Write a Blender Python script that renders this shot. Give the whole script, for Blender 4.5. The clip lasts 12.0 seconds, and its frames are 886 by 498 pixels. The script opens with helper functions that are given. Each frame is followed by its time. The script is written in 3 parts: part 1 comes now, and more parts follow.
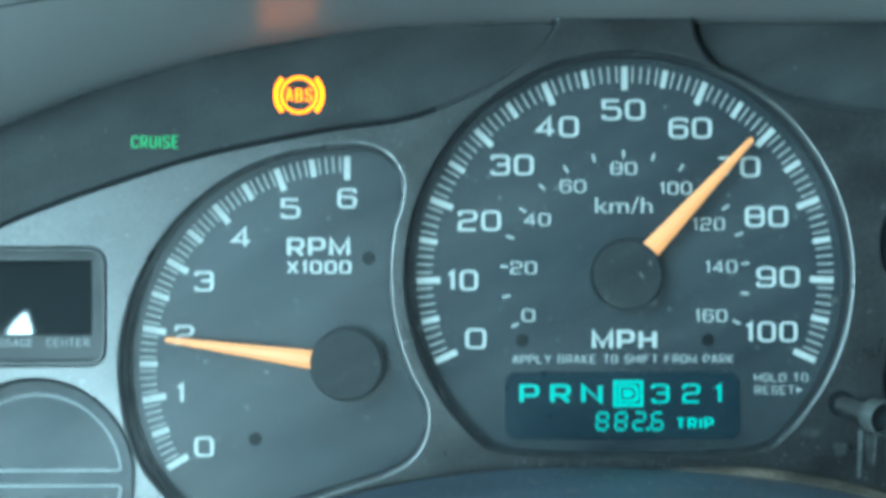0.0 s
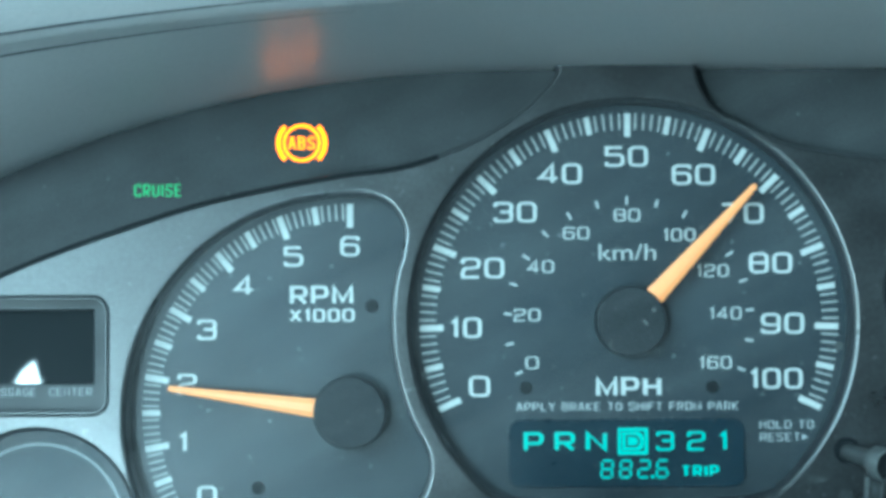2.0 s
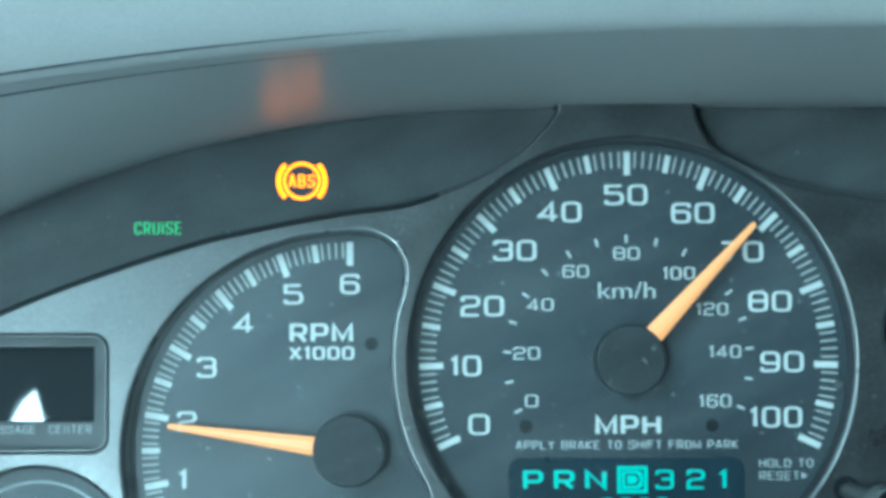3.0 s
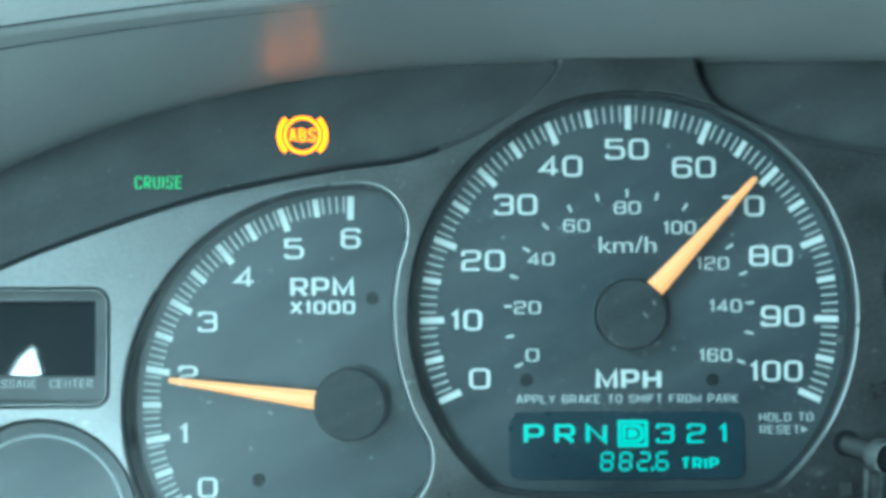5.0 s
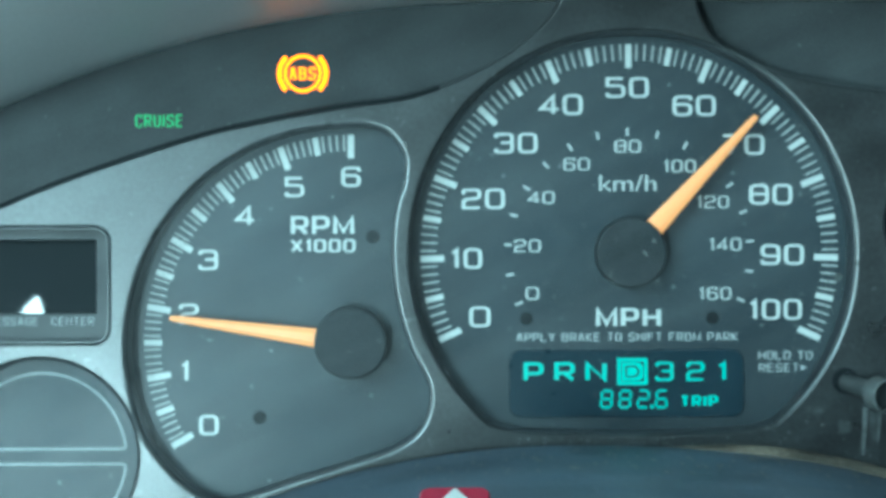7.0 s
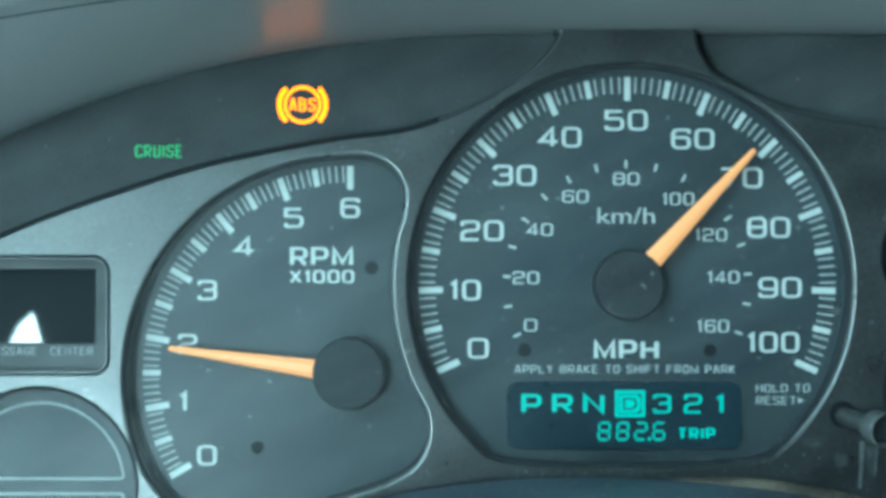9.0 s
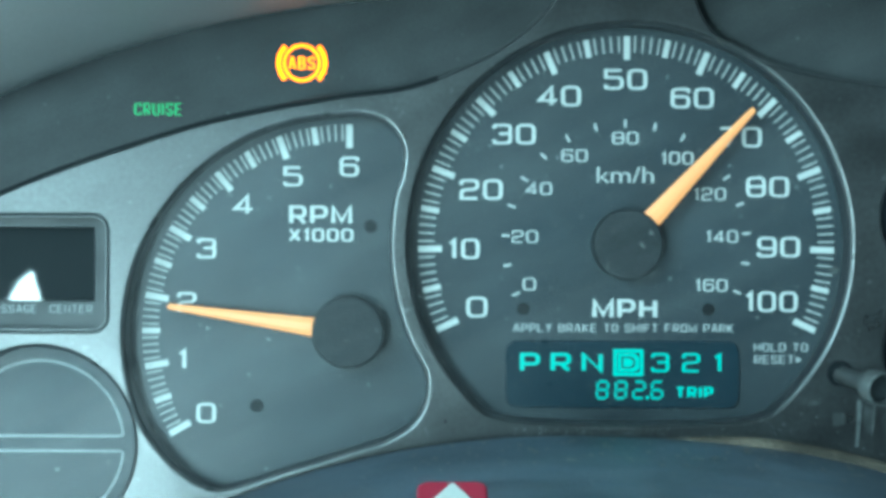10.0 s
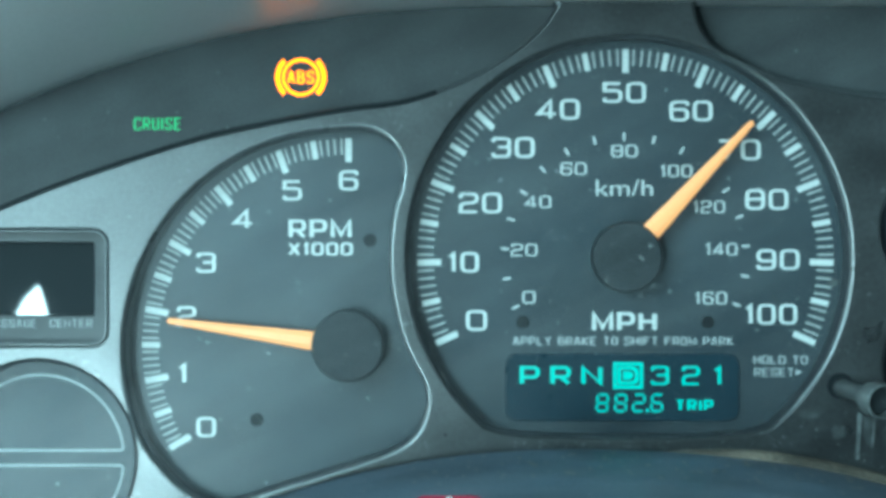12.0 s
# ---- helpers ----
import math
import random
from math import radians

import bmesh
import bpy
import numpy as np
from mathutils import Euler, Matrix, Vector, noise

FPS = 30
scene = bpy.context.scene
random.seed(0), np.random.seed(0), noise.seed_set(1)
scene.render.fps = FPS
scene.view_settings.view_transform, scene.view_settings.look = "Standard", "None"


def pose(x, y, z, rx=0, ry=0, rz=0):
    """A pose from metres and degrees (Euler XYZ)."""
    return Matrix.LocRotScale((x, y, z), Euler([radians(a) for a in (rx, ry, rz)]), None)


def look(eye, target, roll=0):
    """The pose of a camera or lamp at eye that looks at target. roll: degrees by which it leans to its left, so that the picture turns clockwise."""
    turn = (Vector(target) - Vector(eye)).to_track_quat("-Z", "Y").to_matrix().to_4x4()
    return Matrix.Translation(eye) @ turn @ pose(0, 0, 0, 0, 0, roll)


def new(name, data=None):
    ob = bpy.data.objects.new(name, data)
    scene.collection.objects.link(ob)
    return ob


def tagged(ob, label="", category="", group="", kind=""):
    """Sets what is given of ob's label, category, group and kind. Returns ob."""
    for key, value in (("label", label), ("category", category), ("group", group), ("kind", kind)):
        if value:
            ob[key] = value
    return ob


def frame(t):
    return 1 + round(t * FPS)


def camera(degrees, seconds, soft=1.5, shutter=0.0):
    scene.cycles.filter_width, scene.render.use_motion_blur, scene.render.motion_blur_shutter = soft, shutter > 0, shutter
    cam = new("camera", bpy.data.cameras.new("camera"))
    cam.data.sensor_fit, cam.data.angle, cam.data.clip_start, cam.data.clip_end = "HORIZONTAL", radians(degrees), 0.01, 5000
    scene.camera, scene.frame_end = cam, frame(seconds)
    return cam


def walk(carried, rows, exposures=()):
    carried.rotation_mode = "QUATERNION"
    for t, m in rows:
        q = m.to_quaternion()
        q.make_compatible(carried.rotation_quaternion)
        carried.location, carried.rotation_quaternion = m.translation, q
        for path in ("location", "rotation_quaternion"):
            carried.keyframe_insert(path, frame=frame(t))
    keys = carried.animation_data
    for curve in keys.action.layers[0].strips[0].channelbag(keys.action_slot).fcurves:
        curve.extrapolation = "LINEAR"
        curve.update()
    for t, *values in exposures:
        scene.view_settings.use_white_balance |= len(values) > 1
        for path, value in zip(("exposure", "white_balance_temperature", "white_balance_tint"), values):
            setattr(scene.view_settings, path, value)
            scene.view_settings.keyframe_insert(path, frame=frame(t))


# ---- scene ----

# ---- camera and walk ----
# seconds, eye (x, y, z above dash height in mm), yaw, pitch and roll in degrees
DASH = 1.0
PATH = [
    (0.0, -3.72, -496.3, -2.44, -0.46, 0.83, -0.13),
    (0.5, -1.26, -495.8, 0.66, -0.16, 2.21, -0.17),
    (1.0, -0.84, -495.7, 0.57, -0.06, 0.96, -0.29),
    (1.5, 0.19, -495.6, -2.64, 0.08, 1.48, -0.34),
    (2.0, -2.06, -495.3, -2.42, -0.18, 2.25, -0.34),
    (2.5, -0.98, -496.1, 0.14, -0.06, 2.79, -0.28),
    (2.7, -1.51, -496.1, 0.28, -0.13, 3.11, -0.26),
    (4.3, -1.14, -496.1, 0.15, -0.07, 2.69, -0.23),
    (4.5, -0.07, -496.2, 0.63, 0.05, 2.78, -0.27),
    (5.0, -2.63, -495.8, -0.78, -0.23, 1.83, -0.26),
    (5.5, -1.93, -496.5, -0.73, -0.17, 1.40, -0.24),
    (6.0, 0.10, -496.7, -1.73, 0.06, 1.41, -0.25),
    (6.5, -3.20, -496.6, -1.64, -0.28, 0.06, -0.22),
    (7.0, -1.29, -496.4, -4.25, -0.06, 0.39, -0.23),
    (7.5, -3.36, -495.4, -4.67, -0.32, 0.96, -0.12),
    (7.7, -1.37, -496.0, -3.51, -0.08, 1.06, -0.07),
    (9.3, -2.69, -497.8, 0.07, -0.27, 0.64, 0.09),
    (9.5, -2.81, -498.0, -1.26, -0.29, 0.08, 0.12),
    (10.0, -2.50, -498.0, -0.11, -0.27, -0.38, 0.18),
    (10.5, -1.61, -497.7, 1.24, -0.17, -0.43, 0.19),
    (11.0, 2.88, -498.2, 2.89, 0.34, -0.53, 0.19),
    (11.5, 2.01, -498.7, 3.39, 0.22, -0.49, 0.16),
    (12.0, 0.01, -498.3, 0.01, 0.00, 0.01, 0.00),
]


def eye_pose(x, y, z, yaw, pitch, roll):
    eye = Vector((x / 1000, y / 1000, DASH + z / 1000))
    a, b = radians(yaw), radians(pitch)
    return look(eye, eye + Vector((-math.sin(a) * math.cos(b), math.cos(a) * math.cos(b), math.sin(b))), roll)


cam = camera(26, 12.0, soft=4.0, shutter=0.4)
# seconds, stops, kelvin, tint: the picture dips as a bright glare passes
EXPOSURE = [(0.0, 0.32, 5890, 6), (1.0, 0.42, 5890, 9), (1.5, 0.47, 5890, 9), (2.0, 0.32, 5840, 7), (2.7, 0.29, 5840, 6),
            (4.3, 0.37, 5980, 4), (5.5, 0.41, 6030, 3), (6.5, 0.27, 6030, 3), (7.0, 0.27, 6030, 3), (7.3, -0.11, 6030, 3),
            (7.7, -0.11, 6030, 3), (9.3, 0.24, 6030, 3), (9.7, 0.37, 6030, 3), (12.0, 0.36, 6030, 3)]
walk(cam, [(t, eye_pose(*row)) for t, *row in PATH], EXPOSURE)

# ---- world and daylight through the cab's windows ----
world = bpy.data.worlds.new("world")
scene.world = world
world.use_nodes = True
wn = world.node_tree
sky = wn.nodes.new("ShaderNodeTexSky")
sky.sky_type, sky.sun_disc = "NISHITA", False
sky.sun_elevation, sky.sun_rotation = radians(20), radians(36)
wn.nodes["Background"].inputs["Strength"].default_value = 0.15
wn.links.new(sky.outputs["Color"], wn.nodes["Background"].inputs["Color"])

sun_data = bpy.data.lights.new("sun", "SUN")
sun_data.energy, sun_data.angle, sun_data.color = 5.0, radians(0.5), (1.0, 0.97, 0.92)
sun = new("sun", sun_data)
sun.matrix_world = look((3.2, 4.4, 3.0), (0.0, 0.0, 1.0))


def window_lamp(name, eye, target, width, height, watts, color=(0.56, 0.93, 1.0)):
    data = bpy.data.lights.new(name, "AREA")
    data.shape, data.size, data.size_y, data.energy, data.color = "RECTANGLE", width, height, watts, color
    lamp = new(name, data)
    lamp.matrix_world = look(eye, target)
    return lamp


window_lamp("side_window_daylight", (-0.525, -0.99, 1.27), (0.5, -0.55, 1.0), 0.84, 0.47, 17.5, (0.54, 0.91, 1.0))
# added light behind the rear cutout, for the bezel's sheen and pane's wedge
window_lamp("rear_fill_light", (-0.42, -1.58, 0.80), (-0.40, 0.0, 0.80), 0.34, 0.5, 34.0, (0.6, 0.94, 1.0))
window_lamp("far_window_daylight", (1.22, -0.8, 1.27), (0.0, -0.5, 1.1), 0.62, 0.34, 1.0)
window_lamp("windshield_daylight", (0.35, 0.38, 1.36), (0.35, -0.6, 1.2), 1.5, 0.34, 6.0)

# ---- materials ----


def surface(name, color, rough=0.5, metal=0.0, grain=0.0, grain_size=0.0006, bump=0.0, stain=0.0, stain_size=0.02,
            dust=0.0, specks=0.0, coat=0.0, emit=None, strength=0.0, ior=1.5):
    """A procedural surface: base colour varied by fine grain and broad stains, relief and settled dust."""
    m = bpy.data.materials.new(name)
    m.use_nodes = True
    t = m.node_tree
    b = t.nodes["Principled BSDF"]
    b.inputs["Base Color"].default_value = (*color, 1)
    b.inputs["Roughness"].default_value = rough
    b.inputs["Metallic"].default_value = metal
    b.inputs["IOR"].default_value = ior
    if coat:
        b.inputs["Coat Weight"].default_value, b.inputs["Coat Roughness"].default_value = coat, 0.2
    if emit:
        b.inputs["Emission Color"].default_value = (*emit, 1)
        b.inputs["Emission Strength"].default_value = strength
    if not (grain or bump or stain or dust):
        return m
    geo = t.nodes.new("ShaderNodeNewGeometry")

    def noise_of(size, detail):
        n = t.nodes.new("ShaderNodeTexNoise")
        n.inputs["Scale"].default_value = 1 / size
        n.inputs["Detail"].default_value = detail
        t.links.new(geo.outputs["Position"], n.inputs["Vector"])
        return n

    def spread(src, lo, hi):
        r = t.nodes.new("ShaderNodeMapRange")
        r.inputs["From Min"].default_value, r.inputs["From Max"].default_value = 0.3, 0.7
        r.inputs["To Min"].default_value, r.inputs["To Max"].default_value = lo, hi
        t.links.new(src.outputs["Fac"], r.inputs["Value"])
        return r.outputs["Result"]

    fine, broad = noise_of(grain_size, 3), noise_of(stain_size, 4)
    mul = t.nodes.new("ShaderNodeMath")
    mul.operation = "MULTIPLY"
    t.links.new(spread(fine, 1 - grain, 1 + grain), mul.inputs[0])
    t.links.new(spread(broad, 1 - stain, 1 + stain), mul.inputs[1])
    col = t.nodes.new("ShaderNodeMix")
    col.data_type, col.blend_type = "RGBA", "MULTIPLY"
    col.inputs["Factor"].default_value = 1
    col.inputs["A"].default_value = (*color, 1)
    t.links.new(mul.outputs[0], col.inputs["B"])
    out = col.outputs["Result"]
    if dust:
        film = t.nodes.new("ShaderNodeMix")
        film.data_type = "RGBA"
        film.inputs["B"].default_value = (0.42, 0.45, 0.44, 1)
        t.links.new(out, film.inputs["A"])
        smear, turn = noise_of(stain_size * 0.5, 5), t.nodes.new("ShaderNodeMapping")
        turn.vector_type = "TEXTURE"
        turn.inputs["Rotation"].default_value = (0, radians(-24), 0)
        turn.inputs["Scale"].default_value = (4.5, 1.0, 1.0)
        t.links.new(geo.outputs["Position"], turn.inputs["Vector"])
        t.links.new(turn.outputs["Vector"], smear.inputs["Vector"])
        t.links.new(spread(smear, dust * -0.1, dust * 1.35), film.inputs["Factor"])
        out = film.outputs["Result"]
    if specks:
        sp = t.nodes.new("ShaderNodeMix")
        sp.data_type = "RGBA"
        sp.inputs["B"].default_value = (0.5, 0.52, 0.5, 1)
        n = noise_of(0.0026, 1)
        r = t.nodes.new("ShaderNodeMapRange")
        r.inputs["From Min"].default_value, r.inputs["From Max"].default_value = 0.71, 0.79
        r.inputs["To Max"].default_value = specks
        t.links.new(n.outputs["Fac"], r.inputs["Value"])
        t.links.new(out, sp.inputs["A"])
        t.links.new(r.outputs["Result"], sp.inputs["Factor"])
        out = sp.outputs["Result"]
    t.links.new(out, b.inputs["Base Color"])
    t.links.new(spread(broad, rough * 0.88, min(1, rough * 1.12)), b.inputs["Roughness"])
    if bump:
        bp = t.nodes.new("ShaderNodeBump")
        bp.inputs["Strength"].default_value = bump
        bp.inputs["Distance"].default_value = 0.0002
        t.links.new(fine.outputs["Fac"], bp.inputs["Height"])
        t.links.new(bp.outputs["Normal"], b.inputs["Normal"])
    return m


BEZEL = surface("bezel_paint", (0.017, 0.018, 0.019), 0.31, 0.0, ior=1.55, coat=0.1, specks=0.1, grain=0.4, grain_size=0.0011, bump=0.3, stain=0.25, stain_size=0.012, dust=0.018)
DIAL = surface("dial_print", (0.016, 0.0245, 0.031), 0.38, grain=0.15, stain=0.2, stain_size=0.03, dust=0.05, specks=0.25, ior=1.3)
# paler and glossier than the bezel, to draw the highlight on opening edges
RIM = surface("highlight_rim_paint", (0.06, 0.063, 0.064), 0.3, grain=0.25, stain=0.25, stain_size=0.008, ior=1.75, coat=0.2)
WALL_BLACK = surface("black_plastic", (0.026, 0.03, 0.036), 0.6, grain=0.2, bump=0.2, ior=1.3)
CAP = surface("needle_cap_plastic", (0.01, 0.012, 0.014), 0.5, grain=0.2, bump=0.2, dust=0.01, ior=1.15)
CAP_FACE = surface("dusty_cap_plastic", (0.012, 0.015, 0.018), 0.5, grain=0.3, bump=0.25, dust=0.05, specks=0.2, ior=1.25)
WHITE = surface("white_print", (0.47, 0.49, 0.47), 0.6, stain=0.06, grain=0.05)
THIN_WHITE = surface("fine_white_print", (0.37, 0.385, 0.37), 0.6, stain=0.08, grain=0.08)
FAINT_INK = surface("faint_grey_print", (0.25, 0.265, 0.265), 0.6, stain=0.1, grain=0.1)
LINE_INK = surface("pale_grey_print", (0.36, 0.38, 0.38), 0.6, stain=0.1, grain=0.1)
GREY_INK = surface("grey_print", (0.36, 0.375, 0.37), 0.6, stain=0.1, grain=0.1)
# orange needle with a slight glow of its own added
NEEDLE = surface("needle_orange", (0.92, 0.34, 0.12), 0.5, stain=0.05, grain=0.03, emit=(1.0, 0.35, 0.1), strength=0.24)
VISOR = surface("visor_vinyl", (0.42, 0.41, 0.4), 0.34, ior=1.65, grain=0.06, grain_size=0.0009, bump=0.03, stain=0.05, stain_size=0.05)
COLUMN = surface("column_plastic", (0.066, 0.092, 0.125), 0.5, grain=0.3, grain_size=0.0008, bump=0.3, stain=0.3, dust=0.05, specks=0.3)
DUSTY = surface("dusty_lip", (0.115, 0.09, 0.068), 0.85, grain=0.3, grain_size=0.001, stain=0.5, stain_size=0.01)
PANEL = surface("telltale_black", (0.045, 0.048, 0.05), 0.42, grain=0.15, stain=0.2, dust=0.03, specks=0.1, ior=1.14)
SCREEN = surface("display_glass", (0.003, 0.019, 0.03), 0.3, stain=0.1, grain=0.05, ior=1.33)
GLOSS = surface("message_pane", (0.02, 0.024, 0.026), 0.02, ior=1.5)
FRAME = surface("frame_plastic", (0.022, 0.024, 0.026), 0.5, grain=0.2, bump=0.2, dust=0.03)
PALE_GREY = surface("pale_mottled_grey", (0.095, 0.1, 0.099), 0.4, grain=0.35, stain=0.5, stain_size=0.004)
SMUDGE = surface("dusty_smudge", (0.036, 0.039, 0.039), 0.5, grain=0.3, stain=0.5, stain_size=0.003)
KNOB = surface("knob_plastic", (0.045, 0.047, 0.047), 0.3, grain=0.1, stain=0.1, dust=0.04)
RED = surface("hazard_red", (0.30, 0.012, 0.035), 0.4, grain=0.1, stain=0.1)
TEAL = surface("display_teal", (0.0, 0.05, 0.045), 0.5, emit=(0.0, 0.6, 0.5), strength=0.95)
AMBER = surface("telltale_amber", (0.1, 0.03, 0.0), 0.6, emit=(1.0, 0.225, 0.0), strength=4.2, ior=1.2)
GREEN = surface("telltale_green", (0.0, 0.1, 0.02), 0.5, emit=(0.005, 0.42, 0.11), strength=1.1)
# unseen cab surfaces; tones chosen for the light they bounce onto the cluster
LINER = surface("cab_trim", (0.085, 0.088, 0.09), 0.8, grain=0.1, grain_size=0.003, stain=0.1, stain_size=0.2)
BOUNCE_TRIM = surface("bounce_trim", (0.7, 0.66, 0.62), 0.8, grain=0.1, grain_size=0.003, stain=0.1, stain_size=0.2)
BOUNCE_HEADLINER = surface("bounce_headliner", (0.42, 0.42, 0.41), 0.9, grain=0.15, grain_size=0.003, stain=0.1, stain_size=0.2)
CARPET = surface("cab_carpet", (0.09, 0.125, 0.14), 0.95, grain=0.3, grain_size=0.004, stain=0.2, stain_size=0.15)



def clear_lens():
    """Clear plastic: see-through, with a soft sheen that smears and settled dust vary."""
    m = bpy.data.materials.new("clear_lens")
    m.use_nodes = True
    t = m.node_tree
    t.nodes.remove(t.nodes["Principled BSDF"])
    geo, turn = t.nodes.new("ShaderNodeNewGeometry"), t.nodes.new("ShaderNodeMapping")
    turn.vector_type = "TEXTURE"
    turn.inputs["Rotation"].default_value = (0, radians(-22), 0)
    turn.inputs["Scale"].default_value = (3.6, 1.0, 1.0)
    t.links.new(geo.outputs["Position"], turn.inputs["Vector"])

    def amount(vector, size, lo, hi, a, b):
        n, r = t.nodes.new("ShaderNodeTexNoise"), t.nodes.new("ShaderNodeMapRange")
        n.inputs["Scale"].default_value, n.inputs["Detail"].default_value = 1 / size, 3
        r.inputs["From Min"].default_value, r.inputs["From Max"].default_value = lo, hi
        r.inputs["To Min"].default_value, r.inputs["To Max"].default_value = a, b
        t.links.new(vector, n.inputs["Vector"])
        t.links.new(n.outputs["Fac"], r.inputs["Value"])
        return r.outputs["Result"]

    see, sheen, dust = t.nodes.new("ShaderNodeBsdfTransparent"), t.nodes.new("ShaderNodeBsdfAnisotropic"), t.nodes.new("ShaderNodeBsdfDiffuse")
    sheen.inputs["Roughness"].default_value = 0.35
    dust.inputs["Color"].default_value = (0.5, 0.5, 0.48, 1)
    one, two = t.nodes.new("ShaderNodeMixShader"), t.nodes.new("ShaderNodeMixShader")
    t.links.new(amount(turn.outputs["Vector"], 0.016, 0.35, 0.65, 0.001, 0.007), one.inputs["Fac"])
    t.links.new(see.outputs["BSDF"], one.inputs[1])
    t.links.new(sheen.outputs["BSDF"], one.inputs[2])
    # dust specks, plus an even floor that veils the dials like haze
    t.links.new(amount(geo.outputs["Position"], 0.0012, 0.625, 0.75, 0.006, 0.14), two.inputs["Fac"])
    t.links.new(one.outputs["Shader"], two.inputs[1])
    t.links.new(dust.outputs["BSDF"], two.inputs[2])
    t.links.new(two.outputs["Shader"], t.nodes["Material Output"].inputs["Surface"])
    return m


LENS = clear_lens()

# ---- building helpers: millimetres across (u), up (v) and towards the seat (d) from the dial face ----


def at(u, v, d=0.0):
    return Vector((u / 1000, -d / 1000, DASH + v / 1000))


def empty_thing(name, u, v, d=0.0):
    ob = new(name)
    ob.empty_display_size = 0.01
    ob.location = at(u, v, d)
    return ob


def hold(ob, parent):
    if parent is not None:
        bpy.context.view_layer.update()
        ob.parent = parent
        ob.matrix_parent_inverse = parent.matrix_world.inverted()
    return ob


def mesh_part(name, mesh, material, parent=None, label=""):
    mesh.materials.clear()
    mesh.materials.append(material)
    return tagged(hold(new(name, mesh), parent), label)


def part(name, bm, material, parent=None, label="", smooth=False):
    """Link a bmesh as one mesh object under a thing or a part."""
    mesh = bpy.data.meshes.new(name)
    bmesh.ops.recalc_face_normals(bm, faces=bm.faces)
    for f in bm.faces:
        f.smooth = smooth
    bm.to_mesh(mesh)
    bm.free()
    return mesh_part(name, mesh, material, parent, label)


def curve_mesh(curve):
    tmp = new("tmp", curve)
    bpy.context.view_layer.update()
    mesh = bpy.data.meshes.new_from_object(tmp.evaluated_get(bpy.context.evaluated_depsgraph_get()))
    bpy.data.objects.remove(tmp)
    bpy.data.curves.remove(curve)
    return mesh


def to_face(mesh, u, v, d):
    """Stand a mesh drawn flat in millimetres upright at a place of the cluster."""
    mesh.transform(Matrix.Translation(at(u, v, d)) @ Matrix.Rotation(radians(90), 4, "X") @ Matrix.Scale(0.001, 4))
    return mesh


def plate(loops, thick, bevel=0.0, res=2):
    """A flat plate in millimetres with holes: the first loop is its outline."""
    c = bpy.data.curves.new("plate", "CURVE")
    c.dimensions, c.fill_mode = "2D", "BOTH"
    c.extrude, c.bevel_depth, c.bevel_resolution, c.offset = max(thick / 2 - bevel, 0.0), bevel, res, -bevel
    for loop in loops:
        s = c.splines.new("POLY")
        s.points.add(len(loop) - 1)
        for p, (x, y) in zip(s.points, loop):
            p.co = (x, y, 0, 1)
        s.use_cyclic_u = True
    return curve_mesh(c)


def wire(points, radius, closed=False, flat=0.35, res=2, taper=0):
    """A thin raised line in millimetres, flattened; it swells over its first points."""
    c = bpy.data.curves.new("wire", "CURVE")
    c.dimensions, c.bevel_depth, c.bevel_resolution, c.use_fill_caps = "3D", radius, res, True
    s = c.splines.new("POLY")
    s.points.add(len(points) - 1)
    for p, q in zip(s.points, points):
        p.co = (q[0], q[1], q[2] if len(q) > 2 else 0, 1)
    for k in range(taper):
        s.points[k].radius = (k + 1) / (taper + 1)
    s.use_cyclic_u = closed
    mesh = curve_mesh(c)
    mesh.transform(Matrix.Diagonal((1, 1, flat, 1)))
    return mesh


def arc(cx, cy, r, a0, a1, n=48):
    return [(cx + r * math.cos(radians(a0 + (a1 - a0) * i / n)), cy + r * math.sin(radians(a0 + (a1 - a0) * i / n))) for i in range(n + 1)]


def rounded(cx, cy, w, h, r, n=6):
    out = []
    for sx, sy, a in ((1, 1, 0), (-1, 1, 90), (-1, -1, 180), (1, -1, 270)):
        out += arc(cx + sx * (w / 2 - r), cy + sy * (h / 2 - r), r, a, a + 90, n)
    return out


def smooth_line(keys, n=10):
    """A Catmull-Rom line through a few keys."""
    k = [keys[0], *keys, keys[-1]]
    out = []
    for a, b, c, d in zip(k, k[1:], k[2:], k[3:]):
        for i in range(n):
            t = i / n
            out.append(tuple(0.5 * (2 * q + (r - p) * t + (2 * p - 5 * q + 4 * r - s) * t * t + (3 * q - p - 3 * r + s) * t ** 3)
                             for p, q, r, s in zip(a, b, c, d)))
    return out + [keys[-1]]


def soften(loop, size):
    """Round the sharp corners of a closed loop by cutting each back and bridging it."""
    n, out = len(loop), []
    for i, p in enumerate(loop):
        a, b = Vector(loop[i - 1]), Vector(loop[(i + 1) % n])
        q = Vector(p)
        e, g = a - q, b - q
        if e.length < 1e-6 or g.length < 1e-6:
            continue
        if e.angle(g) < radians(150):
            s, t = q + e.normalized() * min(size, e.length * 0.45), q + g.normalized() * min(size, g.length * 0.45)
            out += [tuple(s.lerp(q, k / 6).lerp(q.lerp(t, k / 6), k / 6)) for k in range(7)]
        else:
            out.append(tuple(p))
    return out


